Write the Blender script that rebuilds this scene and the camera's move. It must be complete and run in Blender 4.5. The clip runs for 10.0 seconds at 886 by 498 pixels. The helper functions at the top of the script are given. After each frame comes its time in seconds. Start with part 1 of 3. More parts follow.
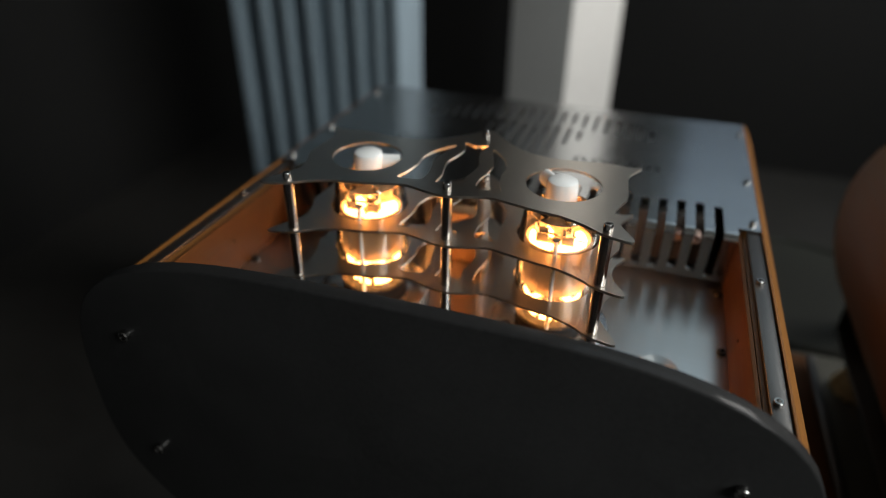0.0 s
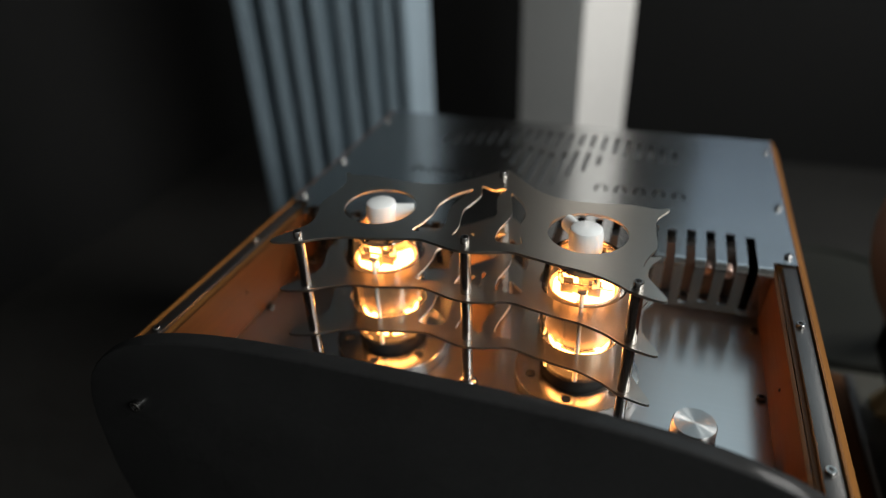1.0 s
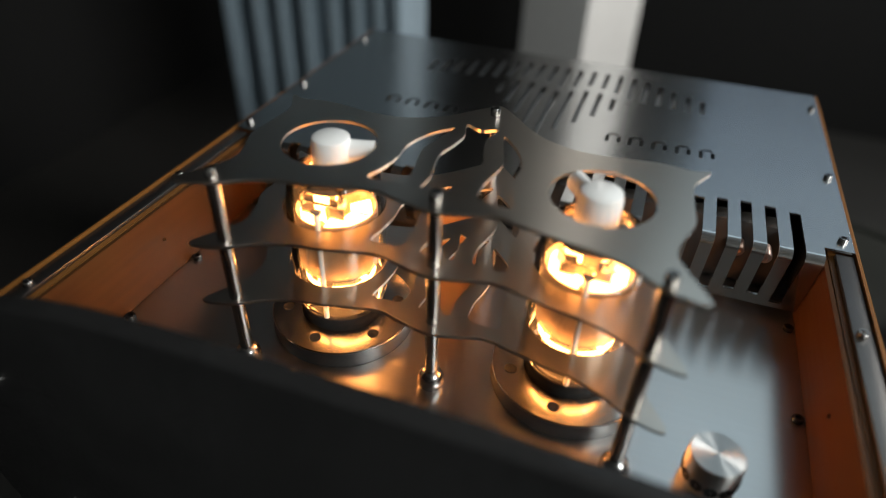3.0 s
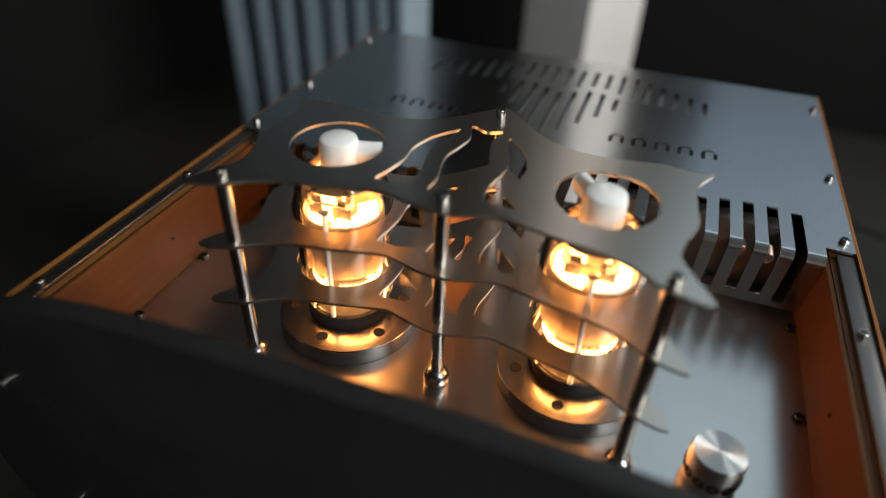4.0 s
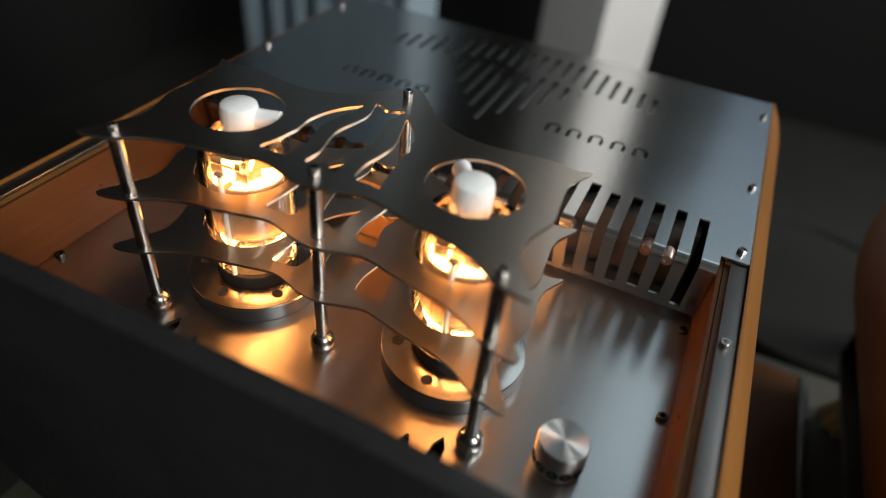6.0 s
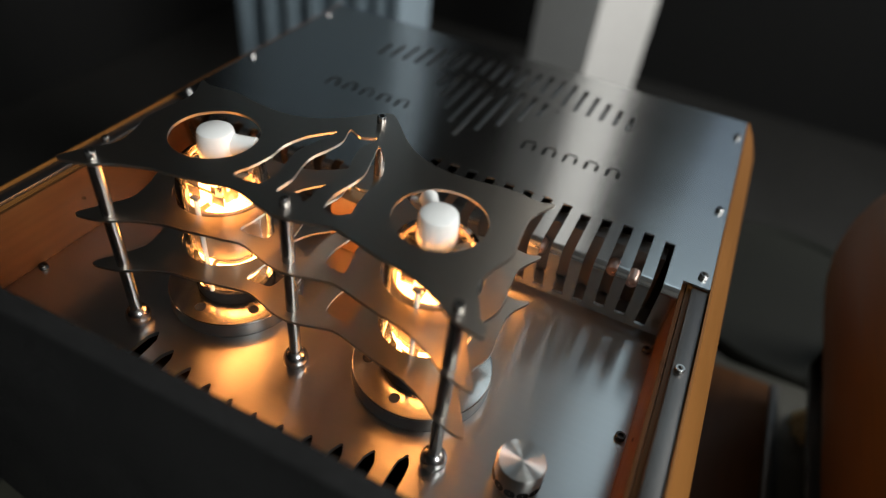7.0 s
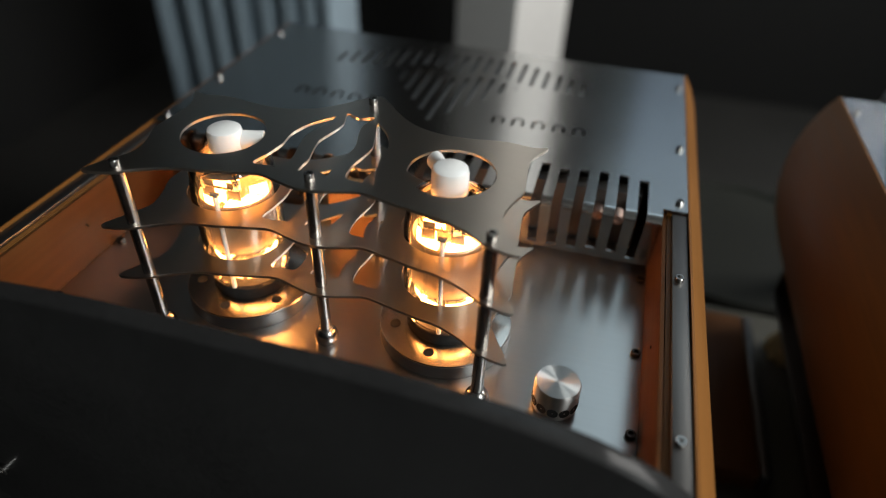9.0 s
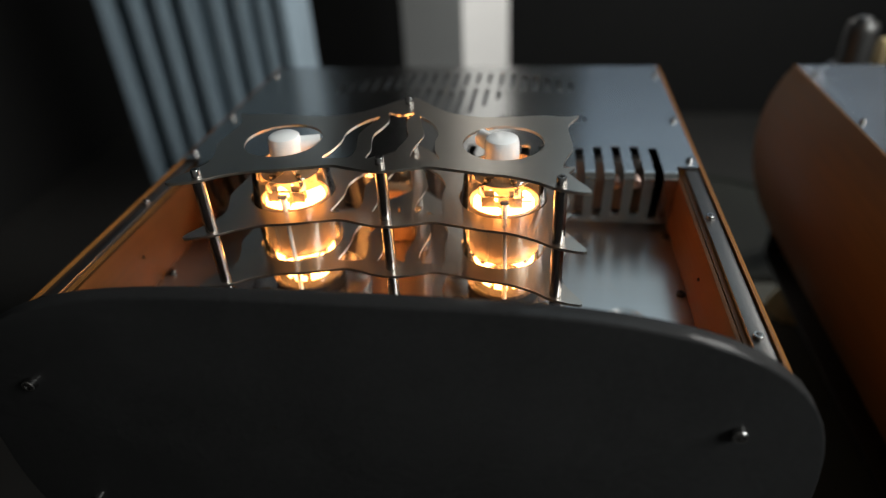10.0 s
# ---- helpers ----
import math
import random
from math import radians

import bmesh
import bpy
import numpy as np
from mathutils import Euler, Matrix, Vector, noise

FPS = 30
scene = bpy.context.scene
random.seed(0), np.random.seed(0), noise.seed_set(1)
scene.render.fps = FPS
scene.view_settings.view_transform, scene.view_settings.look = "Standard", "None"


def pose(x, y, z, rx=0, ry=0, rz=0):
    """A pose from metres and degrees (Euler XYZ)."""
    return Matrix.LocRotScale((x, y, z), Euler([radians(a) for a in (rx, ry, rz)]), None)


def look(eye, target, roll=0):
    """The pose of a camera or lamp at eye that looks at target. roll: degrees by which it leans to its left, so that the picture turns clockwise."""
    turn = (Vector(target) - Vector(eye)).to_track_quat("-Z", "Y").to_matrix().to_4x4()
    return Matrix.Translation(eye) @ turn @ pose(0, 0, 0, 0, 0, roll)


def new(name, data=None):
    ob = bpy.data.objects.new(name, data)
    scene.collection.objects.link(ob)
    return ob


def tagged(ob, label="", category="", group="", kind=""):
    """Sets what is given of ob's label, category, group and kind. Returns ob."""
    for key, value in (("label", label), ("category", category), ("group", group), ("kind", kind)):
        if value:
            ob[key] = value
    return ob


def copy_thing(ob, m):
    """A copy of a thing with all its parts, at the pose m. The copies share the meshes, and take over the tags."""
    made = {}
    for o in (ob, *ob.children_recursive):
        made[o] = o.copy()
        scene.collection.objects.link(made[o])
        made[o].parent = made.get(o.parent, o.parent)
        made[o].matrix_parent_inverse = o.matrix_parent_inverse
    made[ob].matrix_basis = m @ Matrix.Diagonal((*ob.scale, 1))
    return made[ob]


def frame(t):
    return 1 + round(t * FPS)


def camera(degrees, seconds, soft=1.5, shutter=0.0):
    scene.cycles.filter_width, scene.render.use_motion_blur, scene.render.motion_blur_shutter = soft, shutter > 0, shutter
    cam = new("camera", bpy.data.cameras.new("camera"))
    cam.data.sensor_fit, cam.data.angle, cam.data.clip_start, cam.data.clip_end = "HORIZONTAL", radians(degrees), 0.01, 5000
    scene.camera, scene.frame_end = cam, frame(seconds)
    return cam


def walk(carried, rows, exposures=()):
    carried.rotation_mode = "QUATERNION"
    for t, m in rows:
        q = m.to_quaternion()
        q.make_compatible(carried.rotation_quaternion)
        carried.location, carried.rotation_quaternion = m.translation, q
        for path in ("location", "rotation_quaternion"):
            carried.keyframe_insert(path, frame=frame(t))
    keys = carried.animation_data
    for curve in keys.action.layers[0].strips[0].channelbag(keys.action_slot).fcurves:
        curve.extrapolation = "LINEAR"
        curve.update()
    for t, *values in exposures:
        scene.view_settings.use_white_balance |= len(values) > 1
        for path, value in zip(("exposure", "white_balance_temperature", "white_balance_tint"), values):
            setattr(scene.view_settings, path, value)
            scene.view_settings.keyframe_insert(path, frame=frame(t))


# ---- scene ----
cam = camera(68.8, 10.0, soft=1.1)
PATH = [
    (0, (0.118, -0.35, 0.318), (-0.415, 1.272, -0.724), 0.6),
    (0.5, (0.121, -0.315, 0.317), (-0.504, 1.266, -0.736), -1.4),
    (1, (0.106, -0.315, 0.339), (-0.478, 1.288, -0.704), -2.5),
    (1.5, (0.104, -0.293, 0.327), (-0.401, 1.318, -0.745), -0.4),
    (2, (0.097, -0.244, 0.304), (-0.462, 1.301, -0.838), 0.0),
    (2.5, (0.088, -0.22, 0.289), (-0.424, 1.309, -0.894), 2.2),
    (4, (0.082, -0.224, 0.293), (-0.429, 1.293, -0.906), 2.2),
    (4.5, (0.109, -0.227, 0.299), (-0.408, 1.3, -0.885), 2.7),
    (5, (0.142, -0.215, 0.308), (-0.336, 1.339, -0.857), 4.5),
    (5.5, (0.15, -0.208, 0.301), (-0.393, 1.269, -0.933), 5.2),
    (7, (0.167, -0.192, 0.335), (-0.362, 1.227, -0.971), 7.7),
    (7.5, (0.166, -0.206, 0.34), (-0.351, 1.195, -0.989), 7.2),
    (8, (0.173, -0.227, 0.35), (-0.304, 1.202, -0.965), 7.0),
    (8.5, (0.161, -0.243, 0.342), (-0.289, 1.227, -0.936), 2.0),
    (9, (0.147, -0.254, 0.321), (-0.244, 1.269, -0.915), 2.3),
    (9.5, (0.12, -0.287, 0.31), (-0.166, 1.332, -0.829), -0.2),
    (10, (0.093, -0.325, 0.297), (-0.187, 1.323, -0.799), -3.3),
]
walk(cam, [(t, look(eye, target, roll)) for t, eye, target, roll in PATH], [(0, 0.0), (2.0, 0.12), (10, 0.12)])
from mathutils import geometry

cam.data.dof.use_dof, cam.data.dof.focus_distance, cam.data.dof.aperture_fstop = True, 0.40, 2.6

# ---- light ----
world = bpy.data.worlds.new("world")
scene.world = world
world.use_nodes = True
sky = world.node_tree.nodes.new("ShaderNodeTexSky")
sky.sky_type, sky.sun_disc = "NISHITA", False
sky.sun_elevation, sky.sun_rotation = radians(30), radians(100)
world.node_tree.nodes["Background"].inputs["Strength"].default_value = 0.1
world.node_tree.links.new(sky.outputs[0], world.node_tree.nodes["Background"].inputs["Color"])


def area(name, at, to, w, h, watts, colour):
    data = bpy.data.lights.new(name, "AREA")
    data.shape, data.size, data.size_y, data.energy, data.color = "RECTANGLE", w, h, watts, colour
    ob = new(name, data)
    ob.matrix_world = look(at, to)
    return ob


# daylight that enters by the two window openings of the east wall
area("window_light_back", (1.68, 1.25, 1.15), (-0.1, 1.45, 0.2), 0.9, 0.8, 33, (1.0, 0.975, 0.94))
area("window_light_front", (1.68, -0.75, 1.15), (0.0, 0.0, 0.3), 0.9, 0.8, 36, (0.94, 0.985, 0.975))

# unseen skylight and high window, lamps added for bright reflections in the steel
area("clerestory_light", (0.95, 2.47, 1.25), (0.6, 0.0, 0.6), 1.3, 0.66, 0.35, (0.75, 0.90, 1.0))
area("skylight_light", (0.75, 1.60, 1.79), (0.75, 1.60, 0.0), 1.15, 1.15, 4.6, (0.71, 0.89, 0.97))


def glow_lamp(x, z, watts):
    data = bpy.data.lights.new("heater_glow", "POINT")
    data.energy, data.color, data.shadow_soft_size = watts, (1.0, 0.36, 0.10), 0.007
    ob = new("heater_glow", data)
    ob.location = (x, 0.055, z)


# ---- materials ----
def material(name, colour, rough=0.5, metal=0.0, spread=0.12, scale=40.0, bump=0.0, stretch=(1, 1, 1), coat=0.0, aniso=0.0, fine=6.0, turned=False, spec=0.5, coat_rough=0.15):
    """A surface with variation at two scales: broad stains and fine grain."""
    m = bpy.data.materials.new(name)
    m.use_nodes = True
    t = m.node_tree
    b = t.nodes["Principled BSDF"]
    b.inputs["Metallic"].default_value = metal
    b.inputs["Coat Weight"].default_value = coat
    b.inputs["Coat Roughness"].default_value = coat_rough
    b.inputs["Specular IOR Level"].default_value = spec
    b.inputs["Anisotropic"].default_value = aniso
    co = t.nodes.new("ShaderNodeTexCoord")
    mp = t.nodes.new("ShaderNodeMapping")
    mp.inputs["Scale"].default_value = stretch
    t.links.new(co.outputs["Object"], mp.inputs["Vector"])
    broad, grain = t.nodes.new("ShaderNodeTexNoise"), t.nodes.new("ShaderNodeTexNoise")
    broad.inputs["Scale"].default_value, broad.inputs["Detail"].default_value = scale * 0.25, 4
    grain.inputs["Scale"].default_value, grain.inputs["Detail"].default_value = scale * fine, 3
    t.links.new(co.outputs["Object"], broad.inputs["Vector"])
    t.links.new(mp.outputs["Vector"], grain.inputs["Vector"])
    mix = t.nodes.new("ShaderNodeMath")
    mix.operation = "ADD"
    t.links.new(broad.outputs["Fac"], mix.inputs[0])
    t.links.new(grain.outputs["Fac"], mix.inputs[1])
    ramp = t.nodes.new("ShaderNodeMapRange")
    ramp.inputs["From Min"].default_value, ramp.inputs["From Max"].default_value = 0.6, 1.4
    ramp.inputs["To Min"].default_value, ramp.inputs["To Max"].default_value = 1 - spread, 1 + spread
    t.links.new(mix.outputs[0], ramp.inputs["Value"])
    tint = t.nodes.new("ShaderNodeVectorMath")
    tint.operation = "SCALE"
    tint.inputs[0].default_value = colour
    t.links.new(ramp.outputs[0], tint.inputs["Scale"])
    t.links.new(tint.outputs[0], b.inputs["Base Color"])
    rr = t.nodes.new("ShaderNodeMath")
    rr.operation = "MULTIPLY"
    rr.inputs[1].default_value = rough
    t.links.new(ramp.outputs[0], rr.inputs[0])
    t.links.new(rr.outputs[0], b.inputs["Roughness"])
    if bump:
        bp = t.nodes.new("ShaderNodeBump")
        bp.inputs["Strength"].default_value, bp.inputs["Distance"].default_value = bump, 0.0004
        t.links.new(grain.outputs["Fac"], bp.inputs["Height"])
        t.links.new(bp.outputs[0], b.inputs["Normal"])
    if aniso:
        tg = t.nodes.new("ShaderNodeTangent")
        tg.direction_type, tg.axis = "RADIAL", "Z" if turned else "X"
        if turned:
            b.inputs["Anisotropic Rotation"].default_value = 0.25
        t.links.new(tg.outputs[0], b.inputs["Tangent"])
    return m


def glowing(name, colour, strength):
    m = bpy.data.materials.new(name)
    m.use_nodes = True
    b = m.node_tree.nodes["Principled BSDF"]
    b.inputs["Base Color"].default_value = (0.2, 0.1, 0.04, 1)
    b.inputs["Emission Color"].default_value = (*colour, 1)
    b.inputs["Emission Strength"].default_value = strength
    return m


def thin_glass(name):
    m = bpy.data.materials.new(name)
    m.use_nodes = True
    t = m.node_tree
    clear, gloss, mix = t.nodes.new("ShaderNodeBsdfTransparent"), t.nodes.new("ShaderNodeBsdfGlossy"), t.nodes.new("ShaderNodeMixShader")
    fres = t.nodes.new("ShaderNodeFresnel")
    fres.inputs["IOR"].default_value = 1.6
    clear.inputs["Color"].default_value = (0.96, 0.95, 0.93, 1)
    gloss.inputs["Roughness"].default_value = 0.02
    t.links.new(fres.outputs[0], mix.inputs[0])
    t.links.new(clear.outputs[0], mix.inputs[1])
    t.links.new(gloss.outputs[0], mix.inputs[2])
    t.links.new(mix.outputs[0], t.nodes["Material Output"].inputs["Surface"])
    return m


BRUSHED = material("brushed_steel", (0.525, 0.53, 0.53), 0.23, 1.0, 0.05, 60, 0.0, (0.03, 1, 1), aniso=0.85, fine=16)
DECK = material("brushed_deck_steel", (0.57, 0.57, 0.565), 0.29, 1.0, 0.025, 60, 0.0, (0.03, 1, 1), aniso=0.75, fine=8)
PLATE = material("satin_steel_plate", (0.60, 0.555, 0.50), 0.31, 1.0, 0.025, 60, 0.0, (0.03, 1, 1), aniso=0.7, fine=8)
STEEL = material("turned_steel", (0.58, 0.57, 0.55), 0.24, 1.0, 0.05, 80, 0.03, aniso=0.75, turned=True)
TURNED = material("lathe_turned_steel", (0.60, 0.59, 0.57), 0.36, 1.0, 0.06, 80, 0.03, aniso=0.95, turned=True)
FLANGE = material("socket_flange_steel", (0.52, 0.50, 0.47), 0.22, 1.0, 0.06, 80, 0.02, aniso=0.3, turned=True)
POST = material("post_steel", (0.36, 0.35, 0.34), 0.24, 1.0, 0.06, 80, 0.02)
INNER = material("dull_inner_panel", (0.055, 0.047, 0.041), 0.6, 0.0, 0.15, 40, 0.05)
# side wood copied darker: shade on the inner walls put into the colour
LINING = material("shade_darkened_wood", (0.082, 0.032, 0.010), 0.45, 0.0, 0.2, 30, 0.08, (1, 0.06, 1), spec=0.12)
TABLETOP = material("dark_olive_tabletop", (0.015, 0.016, 0.0125), 0.6, 0.0, 0.15, 30, 0.04, spec=0.15)
SHELF = material("dark_olive_shelf", (0.048, 0.047, 0.034), 0.6, 0.0, 0.15, 30, 0.04)
MATTE = material("matte_black", (0.010, 0.0105, 0.010), 0.85, 0.0, 0.2, 40, 0.05)
COPPER = material("copper_terminal", (0.66, 0.48, 0.41), 0.42, 1.0, 0.1, 60)
DARKSTEEL = material("blackened_steel", (0.09, 0.085, 0.08), 0.35, 1.0, 0.15, 80)
RAILSTEEL = material("rail_steel", (0.155, 0.15, 0.145), 0.42, 1.0, 0.08, 60, 0.08, (1, 0.03, 1))
BACKING = material("plain_backing_steel", (0.30, 0.30, 0.30), 0.4, 1.0, 0.1, 60)
WOOD = material("lacquered_cherry_wood", (0.205, 0.084, 0.020), 0.45, 0.0, 0.16, 30, 0.10, (1, 0.06, 1), coat=0.02, spec=0.2)
BLACK = material("black_lacquer", (0.017, 0.017, 0.017), 0.6, 0.0, 0.25, 50, 0.0, coat=0.15, coat_rough=0.12, spec=0.08)
CARD = material("waxed_card", (0.30, 0.17, 0.08), 0.5, 0.0, 0.1, 40, 0.05)
CERAMIC = material("glazed_ceramic", (0.88, 0.88, 0.86), 0.22, 0.0, 0.03, 60, 0.0, coat=0.5, coat_rough=0.08)
ANODE = material("grey_anode_added_glow", (0.42, 0.31, 0.21), 0.42, 0.6, 0.12, 90, 0.1, (1, 1, 0.05))
MICA = material("mica", (0.28, 0.24, 0.19), 0.35, 0.0, 0.1, 120)
BRASS = material("brass", (0.75, 0.58, 0.32), 0.45, 0.75, 0.1, 60, 0.05)
WHITE = material("white_paint", (0.74, 0.72, 0.69), 0.6, 0.0, 0.05, 8, 0.15)
FINS = material("grey_blue_paint", (0.27, 0.34, 0.39), 0.55, 0.0, 0.08, 8, 0.1)
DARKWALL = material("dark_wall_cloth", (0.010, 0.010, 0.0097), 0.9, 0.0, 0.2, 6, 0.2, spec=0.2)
CEIL = material("ceiling_paint", (0.125, 0.12, 0.112), 0.9, 0.0, 0.05, 4, 0.1)
FILLWALL = material("fill_wall_paint", (0.27, 0.265, 0.25), 0.9, 0.0, 0.05, 4, 0.1)
FLOOR = material("dark_floor", (0.018, 0.017, 0.015), 0.7, 0.0, 0.2, 6, 0.1)
GLASS = thin_glass("tube_glass")
# faint emission added to the anode, for light it only reflects
ANODE_GLOW = ANODE.node_tree.nodes["Principled BSDF"]
ANODE_GLOW.inputs["Emission Color"].default_value, ANODE_GLOW.inputs["Emission Strength"].default_value = (1.0, 0.56, 0.26, 1), 0.075
GLOW = glowing("hot_filament", (1.0, 0.40, 0.10), 24.0)


# ---- mesh helpers ----
def finish(bm, smooth=True):
    bmesh.ops.recalc_face_normals(bm, faces=bm.faces)
    for f in bm.faces:
        f.smooth = smooth
    if smooth:
        for e in bm.edges:
            if len(e.link_faces) == 2 and e.calc_face_angle(0) > 0.6:
                e.smooth = False


def part(name, bm, mat, parent=None, label="", at=None, smooth=True):
    finish(bm, smooth)
    mesh = bpy.data.meshes.new(name)
    bm.to_mesh(mesh)
    bm.free()
    mesh.materials.append(mat)
    ob = new(name, mesh)
    if parent:
        ob.parent = parent
    if at is not None:
        ob.location = at
    if label:
        ob["label"] = label
    return ob


def twin(ob, at, turn=0.0):
    """Another of the same part, which shares its mesh."""
    o = ob.copy()
    scene.collection.objects.link(o)
    o.location = at
    o.rotation_euler.z = turn
    for c in ob.children:
        k = c.copy()
        scene.collection.objects.link(k)
        k.parent = o
    return o


def box(x0, x1, y0, y1, z0, z1, bevel=0.0, bm=None):
    own = bmesh.new()
    bmesh.ops.create_cube(own, size=1, matrix=Matrix.Translation(((x0 + x1) / 2, (y0 + y1) / 2, (z0 + z1) / 2)) @ Matrix.Diagonal((x1 - x0, y1 - y0, z1 - z0, 1)))
    if bevel:
        bmesh.ops.bevel(own, geom=own.edges[:], offset=bevel, segments=2, affect="EDGES", profile=0.5)
    if bm is None:
        return own
    tmp = bpy.data.meshes.new("t")
    own.to_mesh(tmp)
    own.free()
    bm.from_mesh(tmp)
    bpy.data.meshes.remove(tmp)
    return bm


def lathe(profile, n=32, bm=None, at=(0, 0, 0)):
    """A turned shape from (radius, height) pairs, closed where the radius is 0."""
    bm = bm or bmesh.new()
    rings = []
    for r, z in profile:
        if r <= 1e-6:
            rings.append([bm.verts.new((at[0], at[1], at[2] + z))])
        else:
            rings.append([bm.verts.new((at[0] + r * math.cos(2 * math.pi * i / n), at[1] + r * math.sin(2 * math.pi * i / n), at[2] + z)) for i in range(n)])
    for a, b in zip(rings, rings[1:]):
        for i in range(n):
            j = (i + 1) % n
            if len(a) == 1 and len(b) == 1:
                continue
            if len(a) == 1:
                bm.faces.new((a[0], b[i], b[j]))
            elif len(b) == 1:
                bm.faces.new((a[i], b[0], a[j]))
            else:
                bm.faces.new((a[i], a[j], b[j], b[i]))
    return bm


def extrude_y(points, y0, y1, bevel=0.0):
    """A solid whose section in x and z is the polygon of points."""
    bm = bmesh.new()
    face = bm.faces.new([bm.verts.new((x, y0, z)) for x, z in points])
    top = bmesh.ops.extrude_face_region(bm, geom=[face])
    bmesh.ops.translate(bm, verts=[v for v in top["geom"] if isinstance(v, bmesh.types.BMVert)], vec=(0, y1 - y0, 0))
    if bevel:
        ends = [e for e in bm.edges if abs(e.verts[0].co.y - e.verts[1].co.y) < 1e-6]
        bmesh.ops.bevel(bm, geom=ends, offset=bevel, segments=3, affect="EDGES", profile=0.5)
    return bm


def smooth_loop(points, per=6):
    """A closed Catmull-Rom line through the points."""
    out, n = [], len(points)
    for i in range(n):
        p0, p1, p2, p3 = (Vector(points[(i + k) % n]) for k in (-1, 0, 1, 2))
        for s in range(per):
            t = s / per
            out.append(0.5 * ((2 * p1) + (p2 - p0) * t + (2 * p0 - 5 * p1 + 4 * p2 - p3) * t * t + (3 * p1 - p0 - 3 * p2 + p3) * t ** 3))
    return out


def inside(p, loop):
    x, y = p
    hit = False
    for (x0, y0), (x1, y1) in zip(loop, loop[1:] + loop[:1]):
        if (y0 > y) != (y1 > y) and x < (x1 - x0) * (y - y0) / (y1 - y0) + x0:
            hit = not hit
    return hit


def sheet(name, loops, thick, mat, parent, z=0.0, label=""):
    """A flat sheet cut from the first loop, with the others as holes."""
    loops = [[(p[0], p[1]) for p in loop] for loop in loops]
    pts, edges = [], []
    for loop in loops:
        n, k = len(pts), len(loop)
        pts += [Vector(p) for p in loop]
        edges += [(n + i, n + (i + 1) % k) for i in range(k)]
    got = geometry.delaunay_2d_cdt(pts, edges, [], 0, 1e-7)
    vs, tris = got[0], got[2]
    bm = bmesh.new()
    rows = [[bm.verts.new((v.x, v.y, h)) for v in vs] for h in (thick / 2, -thick / 2)]
    walls = {}
    for t in tris:
        mid = sum((vs[i] for i in t), Vector((0, 0))) / 3
        if not inside(mid, loops[0]) or any(inside(mid, hole) for hole in loops[1:]):
            continue
        bm.faces.new([rows[0][i] for i in t])
        bm.faces.new([rows[1][i] for i in reversed(t)])
        for a, b in zip(t, list(t[1:]) + [t[0]]):
            if (b, a) in walls:
                del walls[(b, a)]
            else:
                walls[(a, b)] = True
    for a, b in walls:
        bm.faces.new((rows[0][b], rows[0][a], rows[1][a], rows[1][b]))
    bmesh.ops.delete(bm, geom=[v for v in bm.verts if not v.link_faces], context="VERTS")
    return part(name, bm, mat, parent, label, (0, 0, z), False)


def circle(x, y, r, n=48):
    return [(x + r * math.cos(2 * math.pi * i / n), y + r * math.sin(2 * math.pi * i / n)) for i in range(n)]


def holder(name, label, category, group="", at=(0, 0, 0)):
    ob = new(name)
    ob.location = at
    ob.empty_display_size = 0.02
    return tagged(ob, label, category, group)


def socket_screw(parent, at, r=0.0029, h=0.003, mat=None):
    """A socket head screw with its recess."""
    bm = lathe([(0.0, -0.004), (r * 0.6, -0.004), (r * 0.6, 0), (r, 0), (r, h * 0.85), (r * 0.88, h), (r * 0.55, h), (r * 0.5, h * 0.35), (0, h * 0.35)], 14)
    return part("screw", bm, mat or POST, parent, "socket head screw", at)


# ---- room ----
FZ = -0.80
STAND = -0.258
X0, X1, Y0, Y1, Z1 = -1.75, 1.75, -1.7, 2.45, 1.75


def structure(name, bm, mat, label, category):
    return tagged(part(name, bm, mat, None, label, smooth=False), label, category, kind="structure")


structure("floor", box(X0 - 0.1, X1 + 0.1, Y0 - 0.1, Y1 + 0.1, FZ - 0.1, FZ), FLOOR, "dark floor of the listening room", "floor")
# unseen ceiling, kept dark, with an opening added for the skylight lamp
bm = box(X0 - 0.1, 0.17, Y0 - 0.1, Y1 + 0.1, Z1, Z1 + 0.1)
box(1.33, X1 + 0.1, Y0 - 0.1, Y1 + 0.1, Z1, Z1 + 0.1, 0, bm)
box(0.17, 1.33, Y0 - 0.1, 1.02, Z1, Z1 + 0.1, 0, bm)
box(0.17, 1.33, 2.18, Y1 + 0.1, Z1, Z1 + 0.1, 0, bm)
structure("ceiling", bm, CEIL, "plain dark painted ceiling with an added skylight opening", "ceiling")
sl = tagged(part("window_3", box(0.17, 1.33, 1.02, 2.18, Z1 + 0.07, Z1 + 0.076), GLASS, None, smooth=False), "unseen square skylight pane added in the ceiling", "skylight", kind="structure")
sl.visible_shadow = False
# dark wall with an opening added for the unseen high window
bm = box(X0, X1, Y1, Y1 + 0.1, FZ, 0.90)
box(X0, X1, Y1, Y1 + 0.1, 1.60, Z1, 0, bm)
box(X0, 0.28, Y1, Y1 + 0.1, 0.90, 1.60, 0, bm)
box(1.62, X1, Y1, Y1 + 0.1, 0.90, 1.60, 0, bm)
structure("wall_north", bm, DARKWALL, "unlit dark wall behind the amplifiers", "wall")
hi = tagged(part("window_4", box(0.28, 1.62, Y1 + 0.06, Y1 + 0.066, 0.90, 1.60), GLASS, None, smooth=False), "unseen high window pane added in the dark wall", "window", kind="structure")
hi.visible_shadow = False
